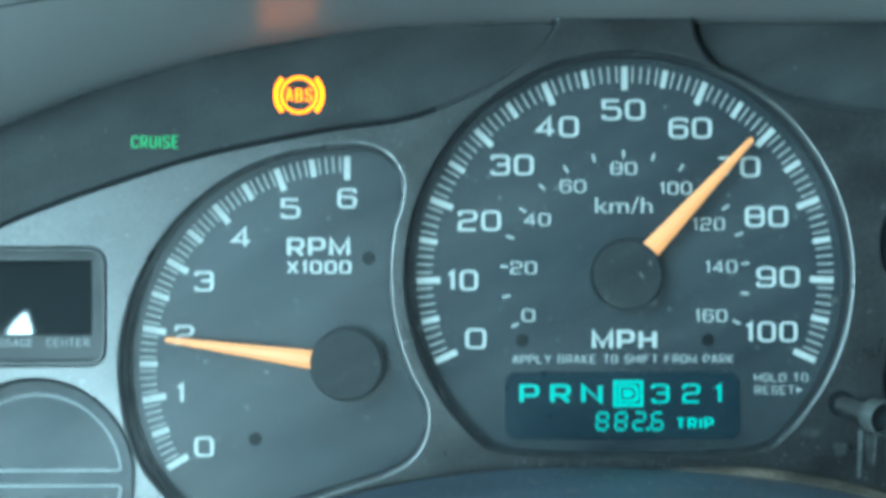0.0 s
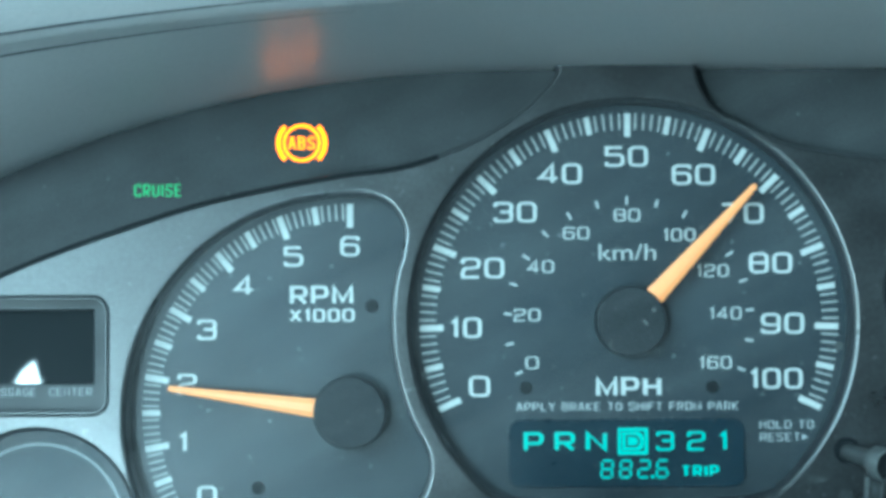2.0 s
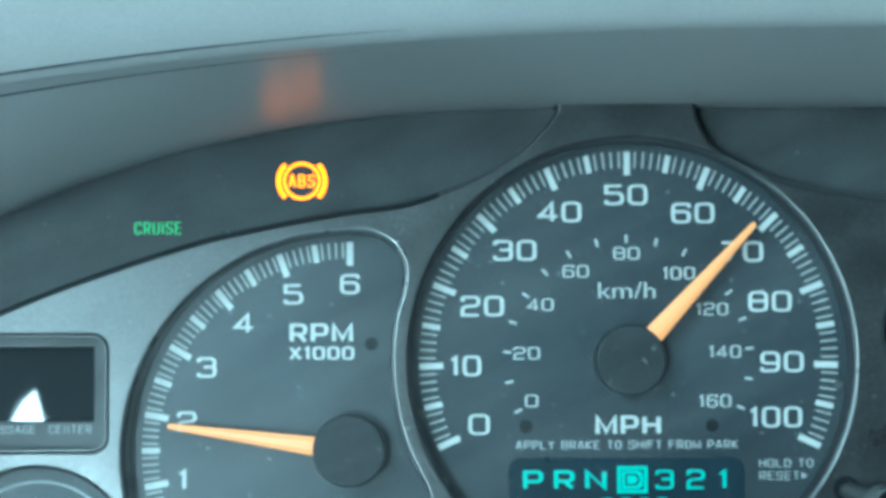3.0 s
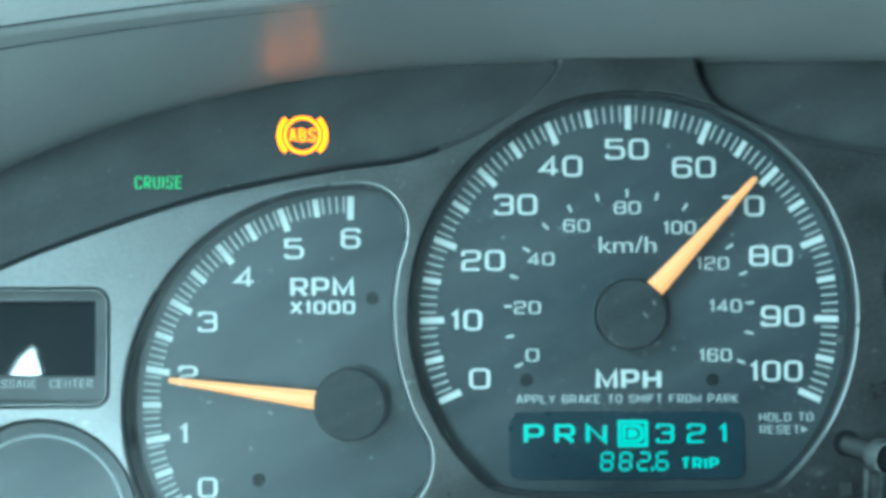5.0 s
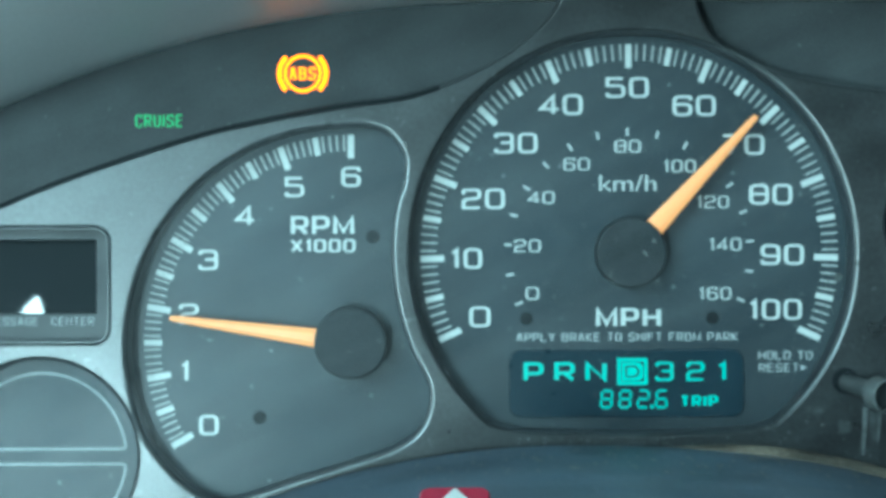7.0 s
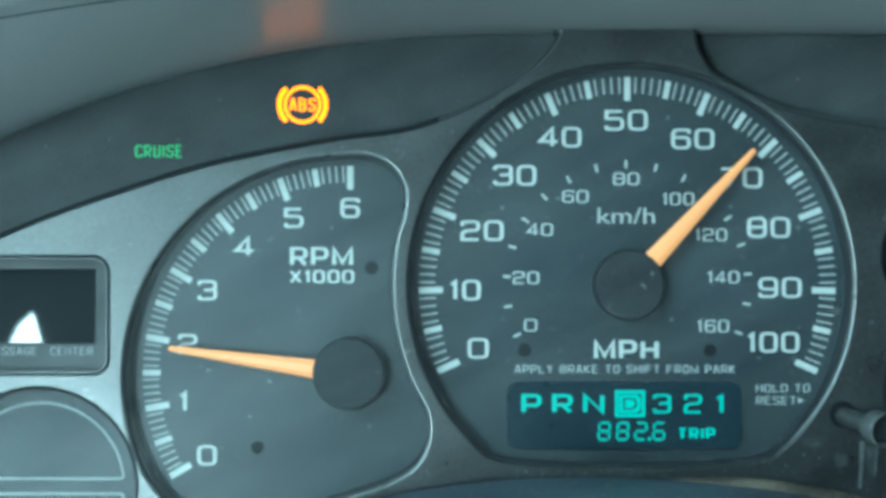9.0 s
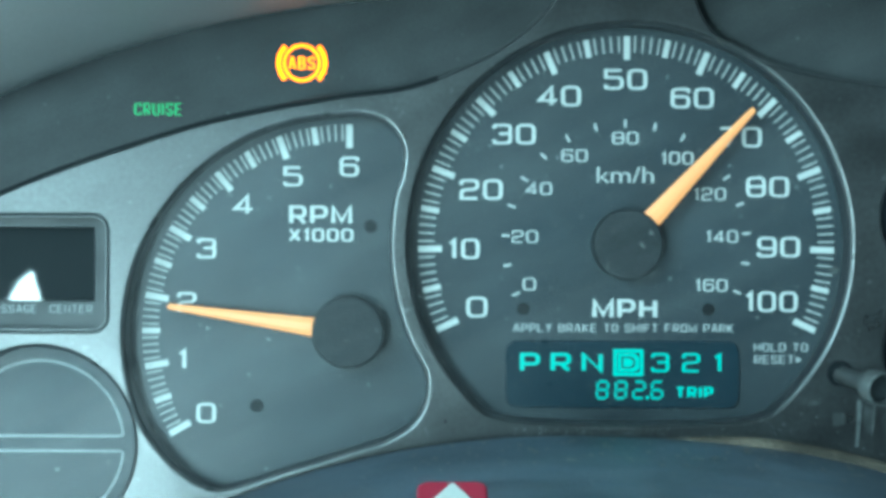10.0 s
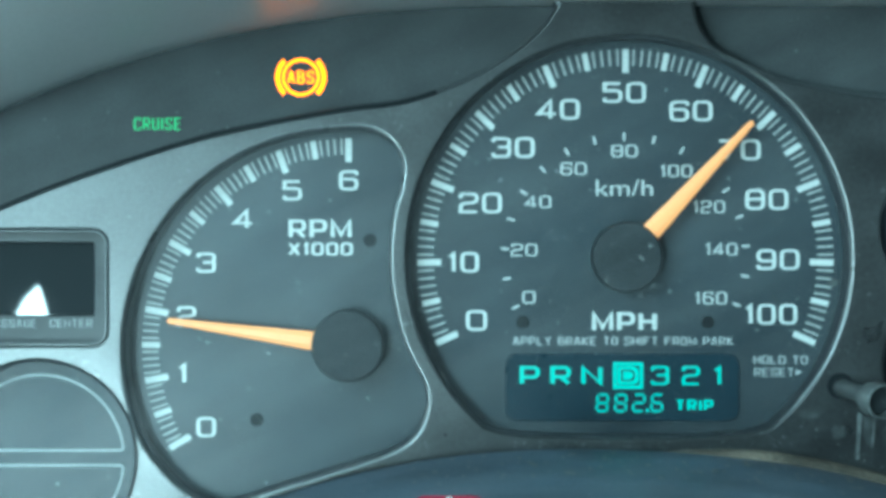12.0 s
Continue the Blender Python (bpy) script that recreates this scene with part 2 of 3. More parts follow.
def lettering(text, height, width=None, bold=0.0, thick=0.06, spacing=1.0):
    """Flat letters in millimetres, centred, of that capital height and width."""
    c = bpy.data.curves.new("lettering", "FONT")
    c.body, c.align_x, c.align_y, c.size = text, "CENTER", "CENTER", 10
    c.space_character, c.offset, c.resolution_u = spacing, 0.0, 3
    c.offset = bold * 10 / height if height else 0
    mesh = curve_mesh(c)
    co = np.empty(len(mesh.vertices) * 3)
    mesh.vertices.foreach_get("co", co)
    co = co.reshape(-1, 3)
    lo, hi = co.min(0), co.max(0)
    sy = height / (hi[1] - lo[1])
    sx = width / (hi[0] - lo[0]) if width else sy
    co = (co - (lo + hi) / 2) * (sx, sy, 1)
    co[:, 2] = thick
    mesh.vertices.foreach_set("co", co.ravel())
    mesh.update()
    return mesh


# square, wide dial characters as centre lines in a unit box; a third number rounds that corner
GLYPHS = {
    "0": [[(0, 0, 1), (1, 0, 1), (1, 1, 1), (0, 1, 1), "loop"]],
    "1": [[(0, 0.78), (0.75, 1.0), (0.75, 0)]],
    "2": [[(0, 0.76), (0, 1, 1), (1, 1, 1), (1, 0.53, 1), (0, 0.47, 1), (0, 0), (1, 0)]],
    "3": [[(0, 0.8), (0, 1, 1), (1, 1, 1), (1, 0.52, 1), (0.3, 0.52)], [(0.85, 0.52), (1, 0.5, 1), (1, 0, 1), (0, 0, 1), (0, 0.2)]],
    "4": [[(0.74, 0), (0.74, 1), (0, 0.26), (1.08, 0.26)]],
    "5": [[(0.96, 1), (0, 1), (0, 0.6), (1, 0.6, 1), (1, 0, 1), (0, 0, 1), (0, 0.2)]],
    "6": [[(1, 0.8), (1, 1, 1), (0, 1, 1), (0, 0, 1), (1, 0, 1), (1, 0.58, 1), (0, 0.58)]],
    "7": [[(0, 1), (1, 1), (0.38, 0)]],
    "8": [[(0, 0, 1), (1, 0, 1), (1, 1, 1), (0, 1, 1), "loop"], [(0, 0.52), (1, 0.52)]],
    "9": [[(0, 0.2), (0, 0, 1), (1, 0, 1), (1, 1, 1), (0, 1, 1), (0, 0.42, 1), (1, 0.42)]],
    "M": [[(0, 0), (0, 1), (0.5, 0.12), (1, 1), (1, 0)]],
    "P": [[(0, 0), (0, 1), (1, 1, 1), (1, 0.4, 1), (0, 0.4)]],
    "R": [[(0, 0), (0, 1), (1, 1, 1), (1, 0.42, 1), (0, 0.42)], [(0.5, 0.42), (1, 0)]],
    "H": [[(0, 0), (0, 1)], [(1, 0), (1, 1)], [(0, 0.52), (1, 0.52)]],
    "N": [[(0, 0), (0, 1), (1, 0), (1, 1)]],
    "X": [[(0, 0), (1, 1)], [(0, 1), (1, 0)]],
    "D": [[(0, 0), (1, 0, 1), (1, 1, 1), (0, 1), "loop"]],
    "T": [[(0, 1), (1, 1)], [(0.5, 0), (0.5, 1)]],
    "I": [[(0, 0), (0, 1)]],
    "A": [[(0, 0), (0.4, 1), (0.6, 1), (1, 0)], [(0.2, 0.34), (0.8, 0.34)]],
    "B": [[(0, 0), (0, 1), (0.94, 1, 1), (0.94, 0.53, 1), (0, 0.53)], [(0, 0.53), (1, 0.53, 1), (1, 0, 1), (0, 0)]],
    "C": [[(1, 0.76), (1, 1, 1), (0, 1, 1), (0, 0, 1), (1, 0, 1), (1, 0.24)]],
    "E": [[(1, 1), (0, 1), (0, 0), (1, 0)], [(0, 0.52), (0.9, 0.52)]],
    "F": [[(1, 1), (0, 1), (0, 0)], [(0, 0.52), (0.9, 0.52)]],
    "G": [[(1, 0.78), (1, 1, 1), (0, 1, 1), (0, 0, 1), (1, 0, 1), (1, 0.48), (0.5, 0.48)]],
    "K": [[(0, 0), (0, 1)], [(1, 1), (0.1, 0.5), (1, 0)]],
    "L": [[(0, 1), (0, 0), (1, 0)]],
    "O": [[(0, 0, 1), (1, 0, 1), (1, 1, 1), (0, 1, 1), "loop"]],
    "S": [[(1, 0.78), (1, 1, 1), (0, 1, 1), (0, 0.53, 1), (1, 0.47, 1), (1, 0, 1), (0, 0, 1), (0, 0.22)]],
    "U": [[(0, 1), (0, 0, 1), (1, 0, 1), (1, 1)]],
    "Y": [[(0, 1), (0.5, 0.5), (0.5, 0)], [(1, 1), (0.5, 0.5)]],
    " ": [],
}
NARROW = {"1": 0.36, "I": 0.0, "M": 1.25, " ": 0.45}


def ribbon(bm, line, closed, width, z, flat=1.0):
    """A flat band of that width along a line; flat thins its level strokes."""
    n, rows = len(line), []
    for i, p in enumerate(line):
        a = line[i - 1] if i or closed else p
        b = line[(i + 1) % n] if i < n - 1 or closed else p
        e, g = (p - a), (b - p)
        e, g = (e.normalized() if e.length > 1e-6 else g.normalized()), (g.normalized() if g.length > 1e-6 else e.normalized())
        t = (e + g).normalized() if (e + g).length > 1e-6 else e
        side = Vector((-t.y, t.x))
        k = min(2.2, 1 / max(0.3, side.dot(Vector((-e.y, e.x)))))
        off = Vector((side.x, side.y * flat)) * (width / 2 * k)
        rows.append([bm.verts.new((*(p + off), z)), bm.verts.new((*(p - off), z))])
    for i in range(n if closed else n - 1):
        a, b = rows[i], rows[(i + 1) % n]
        bm.faces.new((a[0], a[1], b[1], b[0]))


def dial_lettering(text, height, width, stroke, gap=0.28, flat=0.68):
    """Wide square characters in millimetres, centred, of that outer height and width."""
    share = [NARROW.get(ch, 1.0) for ch in text]
    inner = width - stroke * len(text) - gap * height * (len(text) - 1) * 0.62
    unit = inner / max(sum(share), 0.3)
    bm, x, h = bmesh.new(), -width / 2 + stroke / 2, height - stroke * flat
    for ch, f in zip(text, share):
        w = unit * f
        for k, path in enumerate(GLYPHS[ch]):
            closed = path[-1] == "loop"
            keys = [q for q in path if q != "loop"]
            pts = [Vector((x + q[0] * w, (q[1] - 0.5) * h)) for q in keys]
            line, n = [], len(keys)
            for i, q in enumerate(keys):
                if len(q) == 3 and (closed or 0 < i < n - 1):
                    a, b = pts[i - 1] - pts[i], pts[(i + 1) % n] - pts[i]
                    r = min(0.24 * height, a.length * 0.49, b.length * 0.49)
                    s0, s1 = pts[i] + a.normalized() * r, pts[i] + b.normalized() * r
                    line += [s0.lerp(pts[i], j / 5).lerp(pts[i].lerp(s1, j / 5), j / 5) for j in range(6)]
                else:
                    line.append(pts[i])
            ribbon(bm, line, closed, stroke, 0.012 * k, flat)
        x += w + stroke + gap * height * 0.62
    for f in bm.faces:
        if f.normal.z < 0:
            f.normal_flip()
    mesh = bpy.data.meshes.new("lettering")
    bm.normal_update()
    bm.to_mesh(mesh)
    bm.free()
    return mesh


def disc(r, depth, bevel=0.4, n=64):
    """A bevelled round knob or cap in millimetres, from d 0 to depth."""
    bm = bmesh.new()
    rings = [[bm.verts.new((*p, z)) for p in arc(0, 0, rr, 0, 360 * (n - 1) / n, n - 1)]
             for rr, z in ((r, 0), (r, depth - bevel), (r - 0.3 * bevel, depth - 0.3 * bevel), (r - bevel, depth))]
    for a, b in zip(rings, rings[1:]):
        for i in range(n):
            bm.faces.new((a[i], a[(i + 1) % n], b[(i + 1) % n], b[i]))
    bm.faces.new(rings[-1])
    bm.faces.new(rings[0][::-1])
    mesh = bpy.data.meshes.new("disc")
    bmesh.ops.recalc_face_normals(bm, faces=bm.faces)
    bm.to_mesh(mesh)
    bm.free()
    return mesh


def box_bm(x0, x1, y0, y1, z0, z1):
    bm = bmesh.new()
    bmesh.ops.create_cube(bm, size=1)
    for v in bm.verts:
        v.co = ((x0 + x1) / 2 + v.co.x * (x1 - x0), (y0 + y1) / 2 + v.co.y * (y1 - y0), (z0 + z1) / 2 + v.co.z * (z1 - z0))
    return bm


# ---- the cab's shell: unseen plain walls with window openings, toned to bounce light ----


def wall_with_hole(name, axis, place, span, hole, label, material=LINER, thick=0.06):
    """A wall across x or y, with one or more polygonal openings through it; span and holes along and up."""
    a0, a1, z0, z1 = span
    mesh = plate([[(a0, z0), (a1, z0), (a1, z1), (a0, z1)], *hole], thick)
    turn = Matrix.Rotation(radians(90), 4, "X")
    if axis == "x":
        turn = Matrix.Rotation(radians(90), 4, "Z") @ turn
        mesh.transform(Matrix.Translation((place, 0, 0)) @ turn)
    else:
        mesh.transform(Matrix.Translation((0, place, 0)) @ turn)
    ob = mesh_part(name, mesh, material)
    return tagged(ob, label, "wall", kind="structure")


def rect(a0, a1, b0, b1, r=0.04):
    return rounded((a0 + a1) / 2, (b0 + b1) / 2, a1 - a0, b1 - b0, r)


wall_with_hole("wall_left", "x", -0.56, (-1.6, 0.6, 0.3, 1.62), [rect(-1.44, -0.54, 1.01, 1.53)], "unseen pale grey door trim with a side window, bouncing light", BOUNCE_TRIM)
wall_with_hole("wall_right", "x", 1.26, (-1.6, 0.6, 0.3, 1.62), [rect(-1.13, -0.46, 1.08, 1.46)], "grey door trim with a far side window")
# unseen opening, its peak cut so the message pane mirrors a bright wedge
REAR_CUTOUT = [(-0.525, 0.62), (-0.285, 0.62), (-0.285, 0.885), (-0.397, 0.9), (-0.409, 0.931), (-0.419, 0.965), (-0.427, 0.958), (-0.435, 0.951), (-0.441, 0.941),
               (-0.447, 0.929), (-0.455, 0.9), (-0.525, 0.885)]
wall_with_hole("wall_rear", "y", -1.5, (-0.53, 1.23, 0.3, 1.62), [REAR_CUTOUT], "unseen grey rear cab wall with a cutout shaping a reflected wedge", thick=0.02)
wall_with_hole("wall_front", "y", 0.42, (-0.53, 1.23, 0.3, 1.62), [rect(-0.45, 1.15, 1.14, 1.54)], "grey cowl under the windshield opening")
tagged(part("floor", box_bm(-0.59, 1.29, -1.53, 0.45, 0.44, 0.5), CARPET), "unseen grey carpet on the cab floor", "floor", kind="structure")
tagged(part("ceiling", box_bm(-0.59, 1.29, -1.53, 0.45, 1.62, 1.68), BOUNCE_HEADLINER), "unseen light grey headliner bouncing light down", "ceiling", kind="structure")

# ---- the dash: visor over the cluster, panel behind it ----
BEZEL_D = 9.0
SEAM_D = 70.0


def crease(u):
    """Height of the line where the visor meets the cluster."""
    return 63.3 - 26.5 * (max(0.0, 30.4 - u) / 143.4) ** 2.4


def seam(u):
    """Height of the stitched groove along the visor's edge."""
    return 72.4 - 12.55 * (max(0.0, 98.8 - u) / 197.7) ** 2.4


def underside(u, f):
    """Depth and height on the visor's underside, from its edge (0) to the cluster (1)."""
    return SEAM_D - 0.8 + (BEZEL_D - SEAM_D + 0.8) * f, crease(u) + (seam(u) - crease(u)) * (1 - f) ** 1.15


def visor():
    bm = bmesh.new()
    rows = []
    for i in range(91):
        u = -190 + 460 * i / 90
        c, s = max(crease(u), -20), max(seam(u), -10)
        line = [(-30, s + 40), (50, s + 36), (83, s + 30), (93, s + 24), (94, s + 18), (89, s + 13.5), (83.5, s + 8.6), (79, s + 5.0), (75.8, s + 2.7),
                (73.2, s + 1.2), (71.2, s + 0.4), (SEAM_D, s + 0.1)]
        line += [underside(u, k / 16) for k in range(17)]
        line += [(-6, c), (-30, c + 4)]
        rows.append([bm.verts.new(at(u, v, d)) for d, v in line])
    for a, b in zip(rows, rows[1:]):
        n = len(a)
        for k in range(n):
            bm.faces.new((a[k], a[(k + 1) % n], b[(k + 1) % n], b[k]))
    bm.faces.new(rows[0][::-1])
    bm.faces.new(rows[-1])
    ob = part("dash_visor", bm, VISOR, None, smooth=True)
    upper = [(u, seam(u) + 2.0, 74.7) for u in range(-8, -140, -6)]
    lower = [(u, underside(u, 0.06)[1], underside(u, 0.06)[0]) for u in range(-20, -140, -6)]
    for line in (upper, lower):
        mesh_part("seam_groove", to_face(wire(line, 0.3, flat=1.0, taper=12), 0, 0, 0), WALL_BLACK, ob, "dark stitched groove along the visor's edge")
    return tagged(ob, "dark grey grained vinyl dash visor with a seam", "dash visor")


visor()
tagged(part("dash_panel", box_bm(-0.53, 1.23, 0.03, 0.39, 0.45, 1.05), VISOR), "dark grey vinyl dashboard body", "dashboard", kind="structure")

# ---- the cluster's bezel ----
SP = (47.4, -2.05)
TA = (-24.5, -24.8)
R_TICK = 54.0


def lifted(loop, k=1.0334):
    """A loop drawn on the dial's plane, brought forward to the bezel's face."""
    return [(x * k, y * k) for x, y in loop]


def tach_loop():
    left = arc(TA[0], TA[1], 54.5, 92, 206, 60)
    top = smooth_line([(-26.4, 29.67), (-19.6, 29.9), (-13.5, 27.4), (-10.0, 21.5), (-10.6, 14.0)], 8)
    side = arc(SP[0], SP[1], 60.6, 166, 205, 30)
    low = smooth_line([(-7.5, -27.7), (-4.2, -34.5), (-4.6, -41.5), (-8.0, -47.0), (-14.5, -50.8)], 8)
    base = smooth_line([(-14.5, -50.8), (-27.0, -54.7), (-41.0, -59.0), (-49.5, -61.8), (-56.0, -62.9), (-62.6, -60.2), (-68.3, -55.2), left[-1]], 6)
    return lifted(top + side[1:-1] + low + base[1:-1] + left[:0:-1])


def speed_loop():
    return arc(SP[0], SP[1], 56.6, -50, 230, 90) + smooth_line([(11.0, -45.4), (20.5, -47.4), (47.4, -48.2), (74.0, -47.4), (83.8, -45.4)], 8)[1:-1]


def telltale_left():
    lower = smooth_line([(-128, 1.0), (-110.2, 9.7), (-90.5, 17.5), (-62.3, 26.7), (-43.5, 31.0), (-24.8, 34.4), (-8.0, 36.8), (8.3, 43.1), (18.1, 49.1),
                         (25.0, 55.6), (28.0, 60.2)], 8)
    upper = [(u, crease(u) + 2.5) for u in range(28, -133, -4)]
    return lifted(lower) + upper


def telltale_right():
    lower = smooth_line([(62.0, 60.5), (62.9, 56.5), (66.2, 51.0), (72.4, 46.6), (85.0, 41.4), (108.4, 37.5), (138, 34)], 8)
    return lifted(lower) + [(142.6, 66.0), (64.1, 66.0)]


POD = (-100.1, -51.7)


def opening_rim(loop, parent, r=1.0, closed=True):
    """Rounded opening edge, a quarter round along the loop; paler gloss carries its highlight."""
    n, bm, rows = len(loop), bmesh.new(), []
    turn = sum(a[0] * b[1] - b[0] * a[1] for a, b in zip(loop, loop[1:] + loop[:1]))
    for i, p in enumerate(loop):
        e = Vector(loop[(i + 1) % n if closed else min(i + 1, n - 1)]) - Vector(loop[i - 1 if closed else max(i - 1, 0)])
        out = Vector((e.y, -e.x)).normalized() * (1 if turn > 0 else -1)
        row, g = [], r if closed else r * min(1.0, 0.1 + i / 14, 0.1 + (n - 1 - i) / 14)
        for k in range(7):
            a = radians(90 * k / 6)
            q = Vector(p) + out * (g - g * math.sin(a) - 0.04)
            row.append(bm.verts.new(at(q.x, q.y, BEZEL_D + 0.05 - g + g * math.cos(a))))
        rows.append(row)
    for i in range(n if closed else n - 1):
        a, b = rows[i], rows[(i + 1) % n]
        for k in range(6):
            bm.faces.new((a[k], a[k + 1], b[k + 1], b[k]))
    return part("opening_rim", bm, RIM, parent, "smooth edge of the opening, paler to carry its highlight", smooth=True)


def column_top(x):
    """Height of the column cover's far edge, by the distance across from its middle."""
    return -50.4 - (x * x / 1120 + 3.0 * (x / 80) ** 4 if x > 0 else x * x / 445)


def settled_dust(places, parent, material, size, flat=False):
    """Settled dust and grit: small irregular flakes lying on a surface."""
    rnd, bm = random.Random(9), bmesh.new()
    for u, v, d in places:
        r, n = size * rnd.uniform(0.3, 1.0) ** 2, rnd.choice((5, 6, 7))
        wide, spin, ring = rnd.uniform(0.8, 2.2), rnd.uniform(0, 360), []
        for k in range(n):
            a = radians(spin + 360 * k / n)
            x, y = r * wide * rnd.uniform(0.6, 1.0) * math.cos(a), r * rnd.uniform(0.6, 1.0) * math.sin(a)
            ring.append(bm.verts.new(at(u + x, v, d + 9 * y) if flat else at(u + x, v + y, d)))
        top = bm.verts.new(at(u, v + 0.08, d) if flat else at(u, v, d + 0.08))
        for k in range(n):
            bm.faces.new((ring[k], ring[(k + 1) % n], top))
    bmesh.ops.recalc_face_normals(bm, faces=bm.faces)
    return part("settled_dust", bm, material, parent, "pale settled dust and grit")


def bezel():
    outline = [(u, crease(u) + 9.0) for u in range(150, -146, -5)] + [(-145, -95), (150, -95)]
    holes = [tach_loop(), speed_loop(),
             telltale_left(), telltale_right(), lifted(rounded(-111.6, -9.5, 58.2, 29.4, 4.2)),
             lifted(arc(POD[0], POD[1], 24.1, 0, 357, 80)), lifted(arc(124.4, 4.8, 16.4, 0, 355, 60)), lifted(arc(124.9, -29.0, 16.2, 0, 355, 60))]
    mesh = to_face(plate([outline, *holes], BEZEL_D - 1.0, 0.9, 4), 0, 0, BEZEL_D / 2 + 0.5)
    ob = mesh_part("instrument_bezel", mesh, BEZEL)
    for loop in holes:
        bm = bmesh.new()
        near = [bm.verts.new(at(x, y, BEZEL_D - 1.6)) for x, y in loop]
        far = [bm.verts.new(at(x, y, 0.02)) for x, y in loop]
        for i in range(len(loop)):
            k = (i + 1) % len(loop)
            bm.faces.new((near[i], near[k], far[k], far[i]))
        bmesh.ops.recalc_face_normals(bm, faces=bm.faces)
        bmesh.ops.solidify(bm, geom=bm.faces, thickness=0.00035)
        part("opening_liner", bm, WALL_BLACK, ob, "black inner wall of the opening")
    # dark strips put the shade of the window edges into colour
    for edge, r, mat in ((telltale_left()[8:52], 0.62, CAP), (telltale_left()[51:72], 0.36, FRAME), (telltale_right()[22:49], 0.36, FRAME)):
        strip = wire([(x, y, BEZEL_D) for x, y in edge], r, flat=1.0)
        mesh_part("shade_strip", to_face(strip, 0, 0, 0), mat, ob, "dark strip for the shaded edge of the telltale window")
    # same dark stand-in for the shadow line inside the message opening
    ring = wire([(x, y, BEZEL_D - 0.2) for x, y in lifted(rounded(-111.6, -9.5, 57.8, 29.0, 4.0))], 0.5, True, flat=1.0)
    mesh_part("shade_strip", to_face(ring, 0, 0, 0), CAP, ob, "dark strip for the shaded edge round the message window")
    opening_rim(holes[0], ob)
    # right side only, where the highlight sits; ends fade out
    opening_rim(arc(SP[0], SP[1], 56.6, -50, 66, 60), ob, closed=False)
    for x, w, drop in ((106.6, 1.3, 12.0), (110.4, 0.9, 9.0)):
        mark = plate([soften([(-w / 2 - 0.3, 0), (w / 2 - 0.3, 0), (w * 0.3 - 1.0, -drop), (-w * 0.3 - 1.0, -drop)], 0.2)], 0.03)
        mesh_part("pale_mark", to_face(mark, x, -41.6, BEZEL_D + 0.03), PALE_GREY, ob, "pale streak")
    rnd = random.Random(4)
    for x, y, w, h in ((101.0, -46.5, 3.6, 5.0), (99.5, -8.5, 2.6, 3.0), (108.6, -46.6, 3.4, 9.6), (113.0, -47.5, 2.4, 6.0), (93.5, -42.0, 7.0, 2.2), (106.5, -52.5, 5.0, 1.6)):
        loop = [(w / 2 * rnd.uniform(0.6, 1.1) * math.cos(radians(a)), h / 2 * rnd.uniform(0.6, 1.1) * math.sin(radians(a))) for a in range(0, 360, 20)]
        mesh_part("pale_mark", to_face(plate([loop], 0.03), x, y, BEZEL_D + 0.03), SMUDGE, ob, "faint dusty smudge")
    spots = []
    while len(spots) < 260:
        u = rnd.uniform(18, 116)
        low, high = column_top(u - 31), -48.9 if u < 78 else -49.0 + 0.55 * (u - 78)
        v = low + (high - low) * rnd.random() ** 1.5
        spots.append((u, v, BEZEL_D + 0.03))
    settled_dust(spots, ob, PALE_GREY, 0.36)
    return tagged(ob, "silver-grey painted plastic instrument bezel with gauge openings", "instrument bezel")


the_bezel = bezel()
back = part("cluster_backplate", box_bm(-0.175, 0.175, 0.0035, 0.01, DASH - 0.1, DASH + 0.07), WALL_BLACK)
tagged(back, "black plastic backplate behind the gauges", "backplate")


# ---- gauges ----
def tick_mesh(length, width, thick=0.08):
    bm = bmesh.new()
    bmesh.ops.create_cube(bm, size=1)
    for v in bm.verts:
        v.co = (v.co.x * length - length / 2, v.co.y * width, (v.co.z + 0.5) * thick)
    mesh = bpy.data.meshes.new("tick")
    bm.to_mesh(mesh)
    bm.free()
    mesh.transform(Matrix.Rotation(radians(90), 4, "X") @ Matrix.Scale(0.001, 4))
    return mesh


def put_tick(mesh, material, centre, radius, angle, parent, d=0.02):
    if not mesh.materials:
        mesh.materials.append(material)
    ob = new("tick", mesh)
    a = radians(angle)
    ob.matrix_world = Matrix.Translation(at(centre[0] + radius * math.cos(a), centre[1] + radius * math.sin(a), d)) @ Matrix.Rotation(-a, 4, "Y")
    return hold(ob, parent)


def write(name, text, u, v, height, width, parent, material=WHITE, bold=0.0, d=0.04, label=""):
    return mesh_part(name, to_face(lettering(text, height, width, bold), u, v, d), material, parent, label)


def dial_write(name, text, u, v, height, width, stroke, parent, material=None, d=0.05, label=""):
    return mesh_part(name, to_face(dial_lettering(text, height, width, stroke), u, v, d), material or WHITE, parent, label)


